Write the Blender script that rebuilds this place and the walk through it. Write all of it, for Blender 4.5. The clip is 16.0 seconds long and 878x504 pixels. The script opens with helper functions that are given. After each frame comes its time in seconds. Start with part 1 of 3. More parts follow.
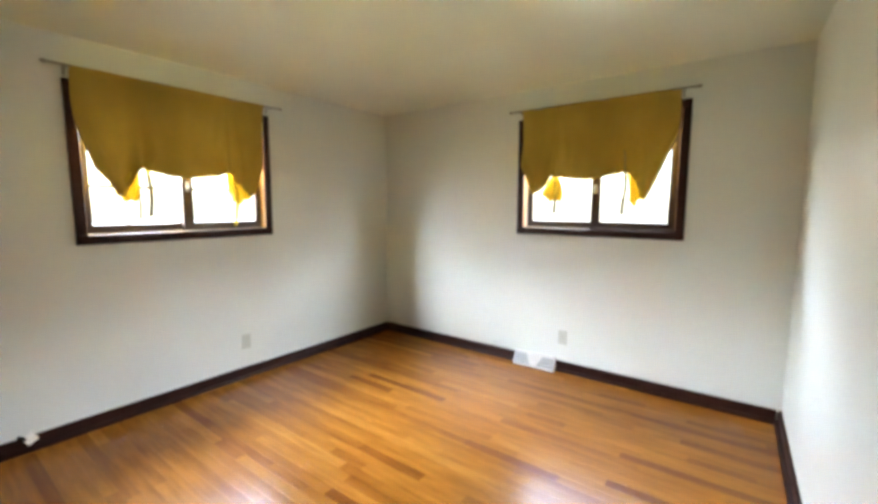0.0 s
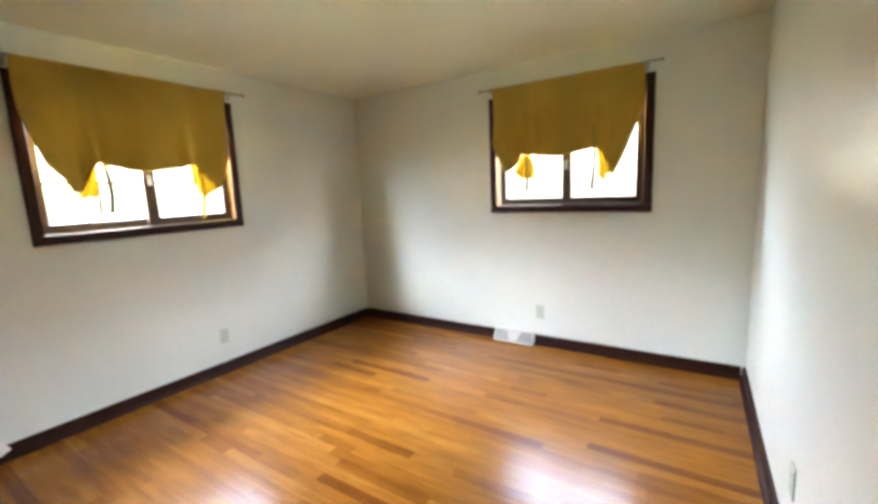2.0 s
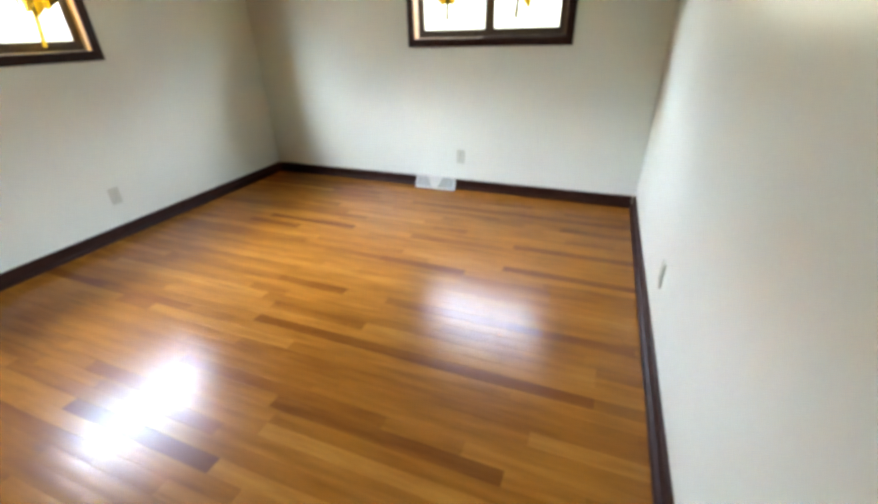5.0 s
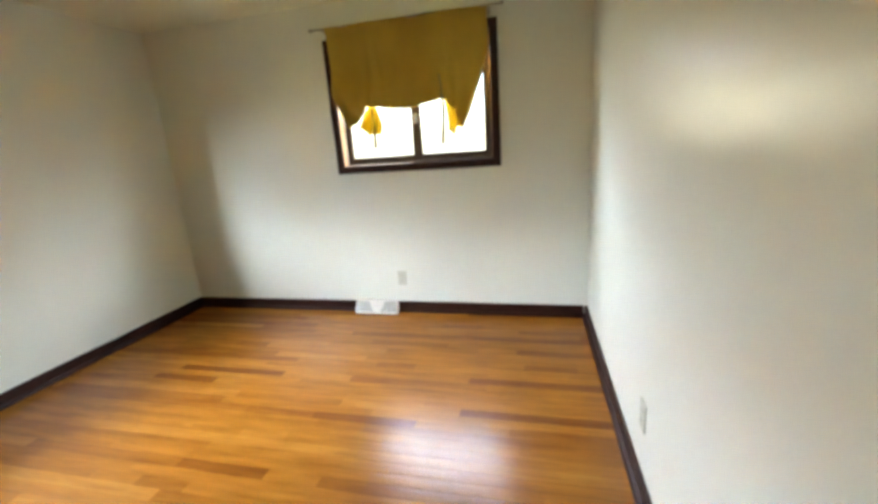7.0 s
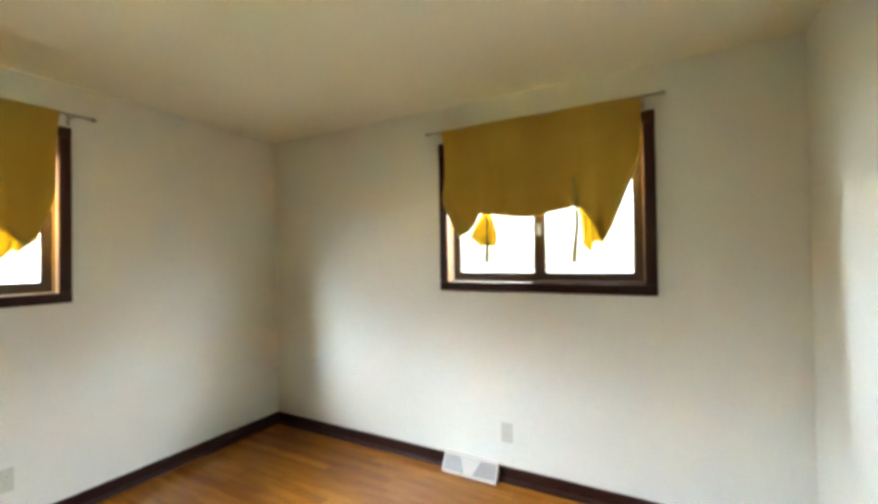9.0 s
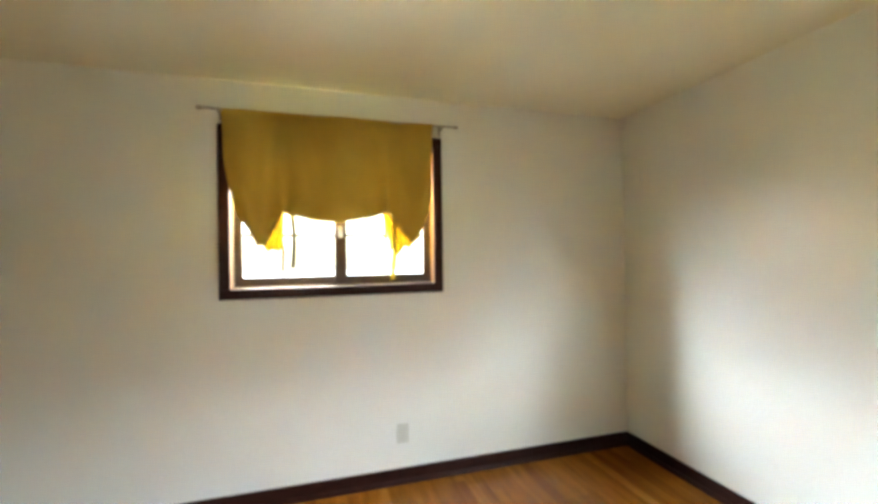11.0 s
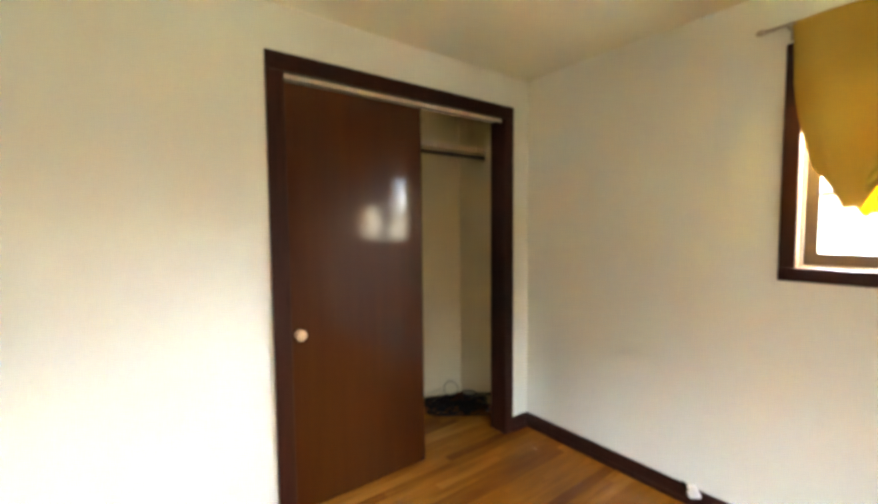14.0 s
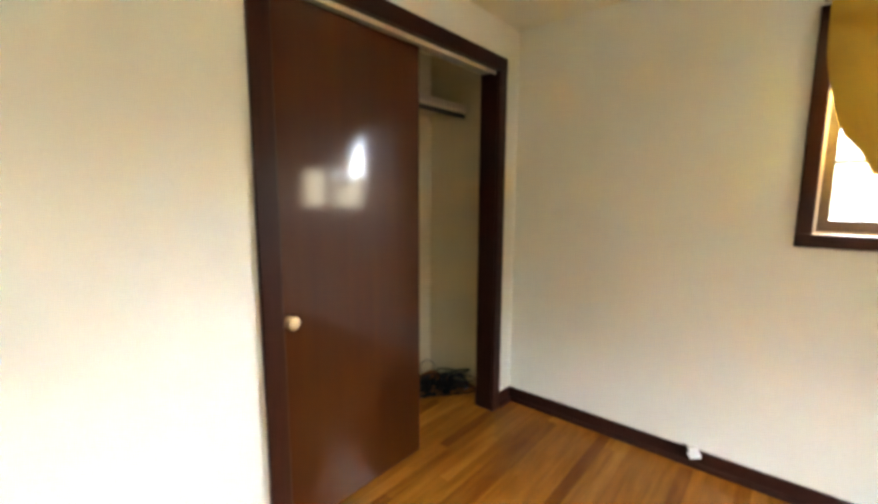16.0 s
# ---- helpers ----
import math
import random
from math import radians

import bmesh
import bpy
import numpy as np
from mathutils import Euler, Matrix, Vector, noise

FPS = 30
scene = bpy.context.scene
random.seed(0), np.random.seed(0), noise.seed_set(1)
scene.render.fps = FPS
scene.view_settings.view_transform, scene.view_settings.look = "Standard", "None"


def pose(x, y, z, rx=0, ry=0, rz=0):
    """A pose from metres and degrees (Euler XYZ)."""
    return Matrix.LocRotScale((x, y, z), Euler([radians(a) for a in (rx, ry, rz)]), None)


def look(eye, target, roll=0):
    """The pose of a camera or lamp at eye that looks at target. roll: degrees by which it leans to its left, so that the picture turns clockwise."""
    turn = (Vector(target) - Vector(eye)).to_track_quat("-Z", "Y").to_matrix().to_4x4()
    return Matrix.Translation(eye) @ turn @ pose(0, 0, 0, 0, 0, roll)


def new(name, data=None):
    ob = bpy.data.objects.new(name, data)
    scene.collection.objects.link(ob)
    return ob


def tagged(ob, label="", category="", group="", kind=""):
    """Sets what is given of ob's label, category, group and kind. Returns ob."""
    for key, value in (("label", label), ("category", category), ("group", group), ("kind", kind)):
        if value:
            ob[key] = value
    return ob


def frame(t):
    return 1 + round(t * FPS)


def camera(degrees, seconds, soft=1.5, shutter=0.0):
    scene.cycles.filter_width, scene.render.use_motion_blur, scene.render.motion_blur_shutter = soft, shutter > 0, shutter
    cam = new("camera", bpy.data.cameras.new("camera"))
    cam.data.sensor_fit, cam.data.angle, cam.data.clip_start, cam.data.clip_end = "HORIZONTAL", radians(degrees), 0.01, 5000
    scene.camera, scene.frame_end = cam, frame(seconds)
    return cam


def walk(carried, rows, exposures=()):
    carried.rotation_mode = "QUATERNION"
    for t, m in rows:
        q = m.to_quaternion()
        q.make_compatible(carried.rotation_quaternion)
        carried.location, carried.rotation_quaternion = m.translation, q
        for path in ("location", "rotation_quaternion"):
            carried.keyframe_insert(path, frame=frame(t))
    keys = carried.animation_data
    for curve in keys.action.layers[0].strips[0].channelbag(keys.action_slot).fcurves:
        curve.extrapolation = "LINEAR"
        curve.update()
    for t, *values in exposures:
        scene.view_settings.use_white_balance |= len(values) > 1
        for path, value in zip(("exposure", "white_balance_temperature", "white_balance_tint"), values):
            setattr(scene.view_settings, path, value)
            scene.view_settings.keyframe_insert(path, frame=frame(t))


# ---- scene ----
cam = camera(93.7, 16.0, soft=3.6)
PATH = [
    (0, (3.116, 0.683, 1.355), (1.932, 2.279, 1.135), 0.1),
    (0.5, (3.111, 0.674, 1.37), (1.909, 2.265, 1.222), -0.8),
    (1, (3.119, 0.67, 1.372), (1.925, 2.269, 1.241), -1.5),
    (1.5, (3.124, 0.673, 1.361), (1.962, 2.291, 1.186), -2.1),
    (2, (3.11, 0.665, 1.344), (2.03, 2.321, 1.044), -2.5),
    (2.5, (3.121, 0.672, 1.308), (2.176, 2.365, 0.817), -2.6),
    (3, (3.106, 0.654, 1.283), (2.279, 2.347, 0.613), -1.6),
    (3.5, (3.102, 0.636, 1.233), (2.294, 2.246, 0.363), -0.6),
    (3.7, (3.086, 0.63, 1.232), (2.284, 2.202, 0.292), -0.5),
    (5.8, (3.083, 0.666, 1.269), (2.512, 2.343, 0.341), -3.7),
    (6, (3.093, 0.723, 1.276), (2.528, 2.439, 0.417), -4.0),
    (6.5, (3.052, 0.864, 1.291), (2.506, 2.659, 0.599), -4.6),
    (7, (3.037, 0.959, 1.314), (2.567, 2.834, 0.799), -4.1),
    (7.5, (2.89, 1.06, 1.288), (2.544, 3.008, 0.992), -2.7),
    (8, (2.901, 1.249, 1.305), (2.442, 3.19, 1.152), -1.3),
    (8.2, (2.901, 1.309, 1.321), (2.379, 3.238, 1.233), -0.8),
    (10.3, (2.554, 1.871, 1.362), (0.827, 2.877, 1.404), -1.4),
    (10.5, (2.525, 1.871, 1.375), (0.724, 2.738, 1.399), -1.2),
    (11, (2.429, 1.839, 1.349), (0.512, 2.408, 1.364), -0.8),
    (11.5, (2.32, 1.802, 1.365), (0.324, 1.925, 1.312), -0.3),
    (12, (2.223, 1.764, 1.332), (0.289, 1.257, 1.269), 0.1),
    (12.5, (2.142, 1.814, 1.361), (0.454, 0.745, 1.276), 0.4),
    (13, (2.132, 1.826, 1.362), (0.71, 0.424, 1.255), -0.0),
    (13.5, (2.144, 1.84, 1.364), (0.883, 0.293, 1.248), -0.5),
    (14, (2.135, 1.844, 1.358), (0.932, 0.251, 1.234), -0.5),
    (14.5, (2.185, 1.783, 1.355), (0.981, 0.191, 1.224), 0.1),
    (15, (2.302, 1.655, 1.345), (1.063, 0.097, 1.159), 0.8),
    (15.5, (2.341, 1.5, 1.324), (1.004, 0.033, 1.08), 1.5),
    (16, (2.28, 1.323, 1.323), (0.772, 0.037, 1.058), 0.3),
]
walk(cam, [(t, look(eye, target, roll)) for t, eye, target, roll in PATH],
     ((0, 2.63, 6600, 11), (2.0, 2.63, 6600, 11), (3.5, 2.44, 6400, 6), (8.0, 2.50, 7000, 8), (10.5, 2.72, 6700, 9),
      (11.5, 3.08, 6900, 10), (12.0, 3.42, 6600, 10), (12.6, 3.46, 6600, 10), (14.0, 3.38, 7300, 13), (16.0, 3.38, 7500, 14)))

# ---- sizes of the room, metres ----
W, N, H = 3.38, 3.93, 2.30          # x 0..W, y 0..N, ceiling
T = 0.16                            # outer wall thickness
BH = 0.085                          # baseboard height
WIN_W, WIN_H, WIN_Z = 1.24, 0.94, 1.125
CAS = 0.055                         # window casing width
A_U0, B_U0 = 1.340, 1.548           # first edge of the casings along the walls
CL_X0, CL_X1, CL_TOP = 0.23, 1.575, 2.025   # closet opening
CL_BACK = -0.70
SKEW = pose(W, N, 0, 0, 0, 0.85) @ pose(-W, -N, 0)   # the east wall runs a little out of square

# ---- light ----
world = bpy.data.worlds.new("sky")
world.use_nodes = True
scene.world = world
sky = world.node_tree.nodes.new("ShaderNodeTexSky")
sky.sky_type, sky.sun_disc = "NISHITA", False
sky.sun_elevation, sky.sun_rotation = radians(52), radians(150)
world.node_tree.links.new(sky.outputs[0], world.node_tree.nodes["Background"].inputs[0])
world.node_tree.nodes["Background"].inputs[1].default_value = 0.15
sun_data = bpy.data.lights.new("sun", "SUN")
sun_data.energy, sun_data.angle, sun_data.color = 3.0, radians(0.5), (1, 0.95, 0.88)
sun = new("sun", sun_data)
sun.rotation_euler = (radians(38), 0, radians(30))


SKY_TINT = (0.755, 0.92, 1.16)


def window_light(name, m, size, power, color):
    """Daylight outside a window, as an area lamp beyond the glass."""
    d = bpy.data.lights.new(name, "AREA")
    d.shape, d.size, d.size_y, d.energy, d.color = "RECTANGLE", *size, power, color
    ob = new(name, d)
    ob.matrix_world = m
    return ob


# for each window: the open sky in front, the brighter sky towards the sun over a hedge line, the pale horizon and the sunlit lawn
for side, m, sunward, k in (("west", pose(0, A_U0 + WIN_W / 2, 0, 0, 0, 90), -1, 1.0), ("north", pose(B_U0 + WIN_W / 2, N, 0), 1, 0.64)):
    mid, off, wide = (3.48, 0.55, 4.1) if side == "west" else (3.68, 1.2, 5.4)
    window_light("sky_light_" + side, m @ look((-off * sunward, 2.0, mid), (-off * sunward, 0, mid)), (wide, 3.56), (300 if side == "west" else 240) * wide * k, SKY_TINT)
    window_light("bright_sky_light_" + side, m @ look((2.8 * sunward, 1.95, 3.6), (0, 0, 3.6)), (5.0, 2.4), (1600 if side == "west" else 850), SKY_TINT)
    window_light("horizon_light_" + side, m @ look((0, 2.6, 1.5), (0, 0, 1.5)), (13.0 if side == "west" else 7.0, 1.2), (118 if side == "west" else 41), (1.0, 0.95, 0.76))
    window_light("lawn_light_" + side, m @ look((0, 2.6, 0.15), (0, 0, 0.15)), (8.0, 1.5), 90 * k, (0.86, 1.0, 0.50))

# ---- materials ----


class Nodes:
    """A material with its node tree and the Principled shader."""

    def __init__(self, name, color=(0.5, 0.5, 0.5), rough=0.5, metal=0.0, spec=0.5):
        self.m = bpy.data.materials.new(name)
        self.m.use_nodes = True
        self.t = self.m.node_tree
        self.b = self.t.nodes["Principled BSDF"]
        self.b.inputs["Base Color"].default_value = (*color, 1)
        self.b.inputs["Roughness"].default_value = rough
        self.b.inputs["Metallic"].default_value = metal
        self.b.inputs["Specular IOR Level"].default_value = spec

    def node(self, kind, **values):
        n = self.t.nodes.new(kind)
        for k, v in values.items():
            n.inputs[k.replace("_", " ")].default_value = v
        return n

    def link(self, a, b):
        self.t.links.new(a, b)

    def place(self, scale=(1, 1, 1)):
        g, v = self.node("ShaderNodeNewGeometry"), self.node("ShaderNodeVectorMath")
        v.operation = "MULTIPLY"
        v.inputs[1].default_value = scale
        self.link(g.outputs["Position"], v.inputs[0])
        return v.outputs[0]

    def noise(self, scale, at=None, detail=3.0, rough=0.5):
        n = self.node("ShaderNodeTexNoise", Scale=scale, Detail=detail, Roughness=rough)
        self.link(at or self.place(), n.inputs["Vector"])
        return n.outputs["Fac"]

    def ramp(self, fac, stops):
        r = self.node("ShaderNodeValToRGB")
        e = r.color_ramp.elements
        while len(e) < len(stops):
            e.new(0.5)
        for el, (p, c) in zip(e, stops):
            el.position, el.color = p, (*c, 1)
        self.link(fac, r.inputs[0])
        return r.outputs[0]

    def mix(self, a, b, fac, kind="MIX"):
        m = self.t.nodes.new("ShaderNodeMix")
        m.data_type, m.blend_type = "RGBA", kind
        for s, v in ((m.inputs[0], fac), (m.inputs[6], a), (m.inputs[7], b)):
            if isinstance(v, bpy.types.NodeSocket):
                self.link(v, s)
            else:
                s.default_value = v if isinstance(v, (int, float)) else (*v, 1)
        return m.outputs[2]

    def bump(self, height, strength, distance=0.002):
        n = self.node("ShaderNodeBump", Strength=strength, Distance=distance)
        self.link(height, n.inputs["Height"])
        self.link(n.outputs[0], self.b.inputs["Normal"])
        return self

    def color(self, s):
        self.link(s, self.b.inputs["Base Color"])
        return self

    def roughness(self, fac, lo, hi):
        n = self.node("ShaderNodeMapRange", To_Min=lo, To_Max=hi)
        self.link(fac, n.inputs["Value"])
        self.link(n.outputs[0], self.b.inputs["Roughness"])
        return self


def paint(name, a, b, lo, hi, relief=0.12):
    n = Nodes(name)
    n.color(n.ramp(n.noise(1.3, detail=5), [(0.3, a), (0.7, b)]))
    n.roughness(n.noise(3.0, detail=4), lo, hi)
    n.bump(n.noise(90, detail=4), relief, 0.001)
    return n.m


WALL = paint("semi_gloss_white_wall_paint", (0.64, 0.652, 0.578), (0.69, 0.702, 0.625), 0.28, 0.34)
CEILING = paint("white_ceiling_paint", (0.68, 0.69, 0.54), (0.73, 0.74, 0.59), 0.285, 0.33)
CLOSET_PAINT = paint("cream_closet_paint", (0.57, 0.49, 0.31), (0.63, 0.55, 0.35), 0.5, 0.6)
CREAM = paint("cream_trim_paint", (0.52, 0.43, 0.34), (0.58, 0.49, 0.39), 0.35, 0.5, 0.05)
SILL = paint("aged_cream_sill_paint", (0.28, 0.225, 0.17), (0.35, 0.285, 0.22), 0.4, 0.55, 0.05)
PINE = paint("pale_jamb_wood", (0.20, 0.10, 0.036), (0.26, 0.14, 0.052), 0.35, 0.5, 0.05)


def dark_wood(name, a, b, lo, hi, scale, coat=0.0):
    """A stained and varnished wood with its grain along one axis."""
    n = Nodes(name, spec=0.1 if coat else 0.16)
    grain = n.noise(1.0, n.place(scale), 6, 0.6)
    broad = n.noise(1.6, n.place((1, 1, 0.5)), 2)
    n.color(n.mix(n.ramp(grain, [(0.3, a), (0.7, b)]), (0.45, 0.45, 0.45), n.ramp(broad, [(0.4, (0, 0, 0)), (0.75, (0.35, 0.35, 0.35))]), "MULTIPLY"))
    n.roughness(grain, lo, hi)
    n.bump(grain, 0.06, 0.001)
    n.b.inputs["Coat Weight"].default_value = coat
    n.b.inputs["Coat Roughness"].default_value = 0.11
    return n.m


TRIM = dark_wood("dark_walnut_trim", (0.018, 0.005, 0.003), (0.034, 0.009, 0.005), 0.42, 0.52, (14, 14, 60))
TRIM_UP = dark_wood("dark_walnut_trim_upright", (0.018, 0.005, 0.003), (0.034, 0.009, 0.005), 0.29, 0.38, (60, 60, 5))
SASH = dark_wood("dark_brown_sash", (0.045, 0.028, 0.020), (0.075, 0.048, 0.034), 0.3, 0.45, (20, 20, 20))
DOOR = dark_wood("varnished_mahogany_door", (0.041, 0.0092, 0.0008), (0.057, 0.0138, 0.0010), 0.35, 0.42, (18, 18, 1.2), 0.5)


def floor_wood(name, source):
    """Oiled and lacquered oak strips, each with a tone of its own; source is the name of the node that tells one from the next."""
    n = Nodes(name, spec=0.19)
    if source == "object":
        r = n.node("ShaderNodeObjectInfo").outputs["Random"]
    else:
        r = n.node("ShaderNodeNewGeometry").outputs["Random Per Island"]
    shift = n.node("ShaderNodeVectorMath")
    shift.operation = "ADD"
    n.link(n.place((1.2, 18, 1)), shift.inputs[0])
    far = n.node("ShaderNodeMath")
    far.operation = "MULTIPLY"
    far.inputs[1].default_value = 37.0
    n.link(r, far.inputs[0])
    n.link(far.outputs[0], shift.inputs[1])
    grain = n.noise(1.6, shift.outputs[0], 6, 0.62)
    tone = n.ramp(r, [(0.0, (0.150, 0.046, 0.007)), (0.08, (0.210, 0.069, 0.009)), (0.3, (0.264, 0.096, 0.012)), (0.8, (0.308, 0.119, 0.016)), (1.0, (0.354, 0.148, 0.023))])
    dark = n.ramp(grain, [(0.32, (0.84, 0.79, 0.74)), (0.66, (1.04, 1.04, 1.04))])
    spots = n.ramp(n.noise(6.0, n.place((0.6, 4, 1)), 4), [(0.25, (0.76, 0.68, 0.62)), (0.6, (1.06, 1.06, 1.06))])
    n.color(n.mix(n.mix(tone, dark, 1.0, "MULTIPLY"), spots, 1.0, "MULTIPLY"))
    n.roughness(n.noise(5.0, detail=4), 0.235, 0.265)
    n.bump(n.noise(1.0, n.place((5, 60, 5)), 2), 0.04, 0.001)
    return n.m


PLANK = floor_wood("oak_strip", "object")
PLANK_FAR = floor_wood("oak_strip_joined", "island")
SUBFLOOR = Nodes("dark_floor_joint", (0.05, 0.02, 0.008), 0.8).m


def cloth(name, a, b, through_share, weave=500):
    n = Nodes(name, rough=0.9, spec=0.15)
    # broad upright bands of lighter and darker tone
    tone_bands = n.ramp(n.noise(1.0, n.place((3.2, 3.2, 0.5)), 2), [(0.32, (0.90, 0.87, 0.84)), (0.62, (1.10, 1.10, 1.12))])
    col = n.mix(n.mix(n.ramp(n.noise(4.0, detail=4), [(0.3, a), (0.7, b)]), tone_bands, 1.0, "MULTIPLY"), (0.88, 0.86, 0.8), n.noise(weave, detail=2), "MULTIPLY")
    n.color(col)
    n.bump(n.noise(weave), 0.15, 0.0006)
    thin = n.node("ShaderNodeBsdfTranslucent")
    n.link(col, thin.inputs["Color"])
    m = n.node("ShaderNodeMixShader")
    m.inputs[0].default_value = through_share
    n.link(n.b.outputs[0], m.inputs[1])
    n.link(thin.outputs[0], m.inputs[2])
    n.link(m.outputs[0], n.t.nodes["Material Output"].inputs["Surface"])
    return n.m


CLOTH = cloth("mustard_cotton", (0.42, 0.280, 0.048), (0.48, 0.328, 0.060), 0.07)
LINING = cloth("yellow_single_cotton", (0.50, 0.355, 0.05), (0.60, 0.45, 0.07), 0.30)
TIE = cloth("faded_ribbon", (0.26, 0.22, 0.08), (0.32, 0.27, 0.11), 0.05)
PLASTIC = Nodes("ivory_plastic", (0.50, 0.51, 0.42), 0.4).m
SLOT = Nodes("dark_slot", (0.03, 0.03, 0.03), 0.6).m
VENT = paint("white_enamel", (0.54, 0.50, 0.45), (0.60, 0.56, 0.50), 0.3, 0.45, 0.03)
VENT_GREY = Nodes("grey_vent_screen", (0.25, 0.25, 0.23), 0.5).m
METAL = Nodes("dull_grey_metal", (0.36, 0.33, 0.28), 0.38, 0.8).m
BRASS = Nodes("pale_brass", (0.56, 0.41, 0.25), 0.28, 0.7).m
WHITE = Nodes("white_plastic", (0.82, 0.80, 0.76), 0.4).m
BLACK = Nodes("black_rubber", (0.011, 0.008, 0.006), 0.85, spec=0.08).m
GREY_CABLE = Nodes("grey_cable", (0.05, 0.045, 0.04), 0.5).m
POLE = Nodes("dark_closet_pole", (0.012, 0.008, 0.006), 0.5).m
OUTER = paint("outer_siding", (0.55, 0.53, 0.48), (0.6, 0.58, 0.53), 0.6, 0.8)
CONCRETE = paint("pale_concrete", (0.42, 0.41, 0.38), (0.5, 0.49, 0.46), 0.8, 0.95)

GLASS = Nodes("window_glass")
for one in list(GLASS.t.nodes):
    if one.type == "BSDF_PRINCIPLED":
        GLASS.t.nodes.remove(one)
clear, gloss, both = GLASS.node("ShaderNodeBsdfTransparent"), GLASS.node("ShaderNodeBsdfGlossy", Roughness=0.02), GLASS.node("ShaderNodeMixShader")
facing, steep, scaled = GLASS.node("ShaderNodeLayerWeight", Blend=0.5), GLASS.node("ShaderNodeMath"), GLASS.node("ShaderNodeMath")
steep.operation, scaled.operation = "POWER", "MULTIPLY_ADD"
steep.inputs[1].default_value, scaled.inputs[1].default_value, scaled.inputs[2].default_value = 5.0, 0.93, 0.04
GLASS.link(facing.outputs["Facing"], steep.inputs[0])
GLASS.link(steep.outputs[0], scaled.inputs[0])
GLASS.link(scaled.outputs[0], both.inputs[0])
GLASS.link(clear.outputs[0], both.inputs[1])
GLASS.link(gloss.outputs[0], both.inputs[2])
GLASS.link(both.outputs[0], GLASS.t.nodes["Material Output"].inputs["Surface"])
GLASS = GLASS.m

# ---- mesh helpers ----


def add_box(bm, a, b, bevel=0.0, segments=1):
    made = bmesh.ops.create_cube(bm, size=1)
    for v in made["verts"]:
        v.co = Vector([a[i] if v.co[i] < 0 else b[i] for i in range(3)])
    if bevel:
        edges = list({e for v in made["verts"] for e in v.link_edges})
        bmesh.ops.bevel(bm, geom=edges, offset=bevel, segments=segments, affect="EDGES", profile=0.5)


def boxes(*rows, bevel=0.0, segments=1):
    bm = bmesh.new()
    for a, b in rows:
        add_box(bm, a, b, bevel, segments)
    return bm


def add_tube(bm, pts, r, sides=10, close=True):
    """A round tube along points."""
    pts = [Vector(p) for p in pts]
    rings = []
    for i, p in enumerate(pts):
        d = (pts[min(i + 1, len(pts) - 1)] - pts[max(i - 1, 0)]).normalized()
        q = d.to_track_quat("Z", "Y")
        rad = r[i] if isinstance(r, (list, tuple)) else r
        rings.append([bm.verts.new(p + q @ Vector((rad * math.cos(k * math.tau / sides), rad * math.sin(k * math.tau / sides), 0))) for k in range(sides)])
    for a, b in zip(rings, rings[1:]):
        for k in range(sides):
            f = bm.faces.new((a[k], a[(k + 1) % sides], b[(k + 1) % sides], b[k]))
            f.smooth = True
    if close:
        bm.faces.new(rings[0][::-1])
        bm.faces.new(rings[-1])


def tube(pts, r, sides=10):
    bm = bmesh.new()
    add_tube(bm, pts, r, sides)
    return bm


def finish(name, bm, material):
    bmesh.ops.recalc_face_normals(bm, faces=bm.faces)
    me = bpy.data.meshes.new(name)
    bm.to_mesh(me)
    bm.free()
    me.materials.append(material)
    return new(name, me)


def part(name, bm, material, parent, label=""):
    ob = finish(name, bm, material)
    ob.parent = parent
    return tagged(ob, label)


def thing(name, m, label, category="", group="", kind=""):
    ob = new(name)
    ob.empty_display_size = 0.1
    ob.matrix_world = m
    return tagged(ob, label, category, group, kind)


def structure(name, bm, material, label=""):
    return tagged(finish(name, bm, material), label, kind="structure")


def wall_mesh(axis, p, q, us, zs, holes=()):
    """A wall slab between p and q along one axis, cut into cells at us and zs, without the cells (i, j) named in holes."""
    bm = bmesh.new()
    verts = {}

    def vert(w, u, z):
        if (w, u, z) not in verts:
            verts[w, u, z] = bm.verts.new((w, us[u], zs[z]) if axis == "x" else (us[u], w, zs[z]))
        return verts[w, u, z]

    cells = {(i, j) for i in range(len(us) - 1) for j in range(len(zs) - 1)} - set(holes)
    for i, j in cells:
        for w in (p, q):
            bm.faces.new([vert(w, i, j), vert(w, i + 1, j), vert(w, i + 1, j + 1), vert(w, i, j + 1)])
        for (di, dj), (a, b) in {(-1, 0): ((i, j), (i, j + 1)), (1, 0): ((i + 1, j), (i + 1, j + 1)), (0, -1): ((i, j), (i + 1, j)), (0, 1): ((i, j + 1), (i + 1, j + 1))}.items():
            if (i + di, j + dj) not in cells:
                bm.faces.new([vert(p, *a), vert(q, *a), vert(q, *b), vert(p, *b)])
    return bm


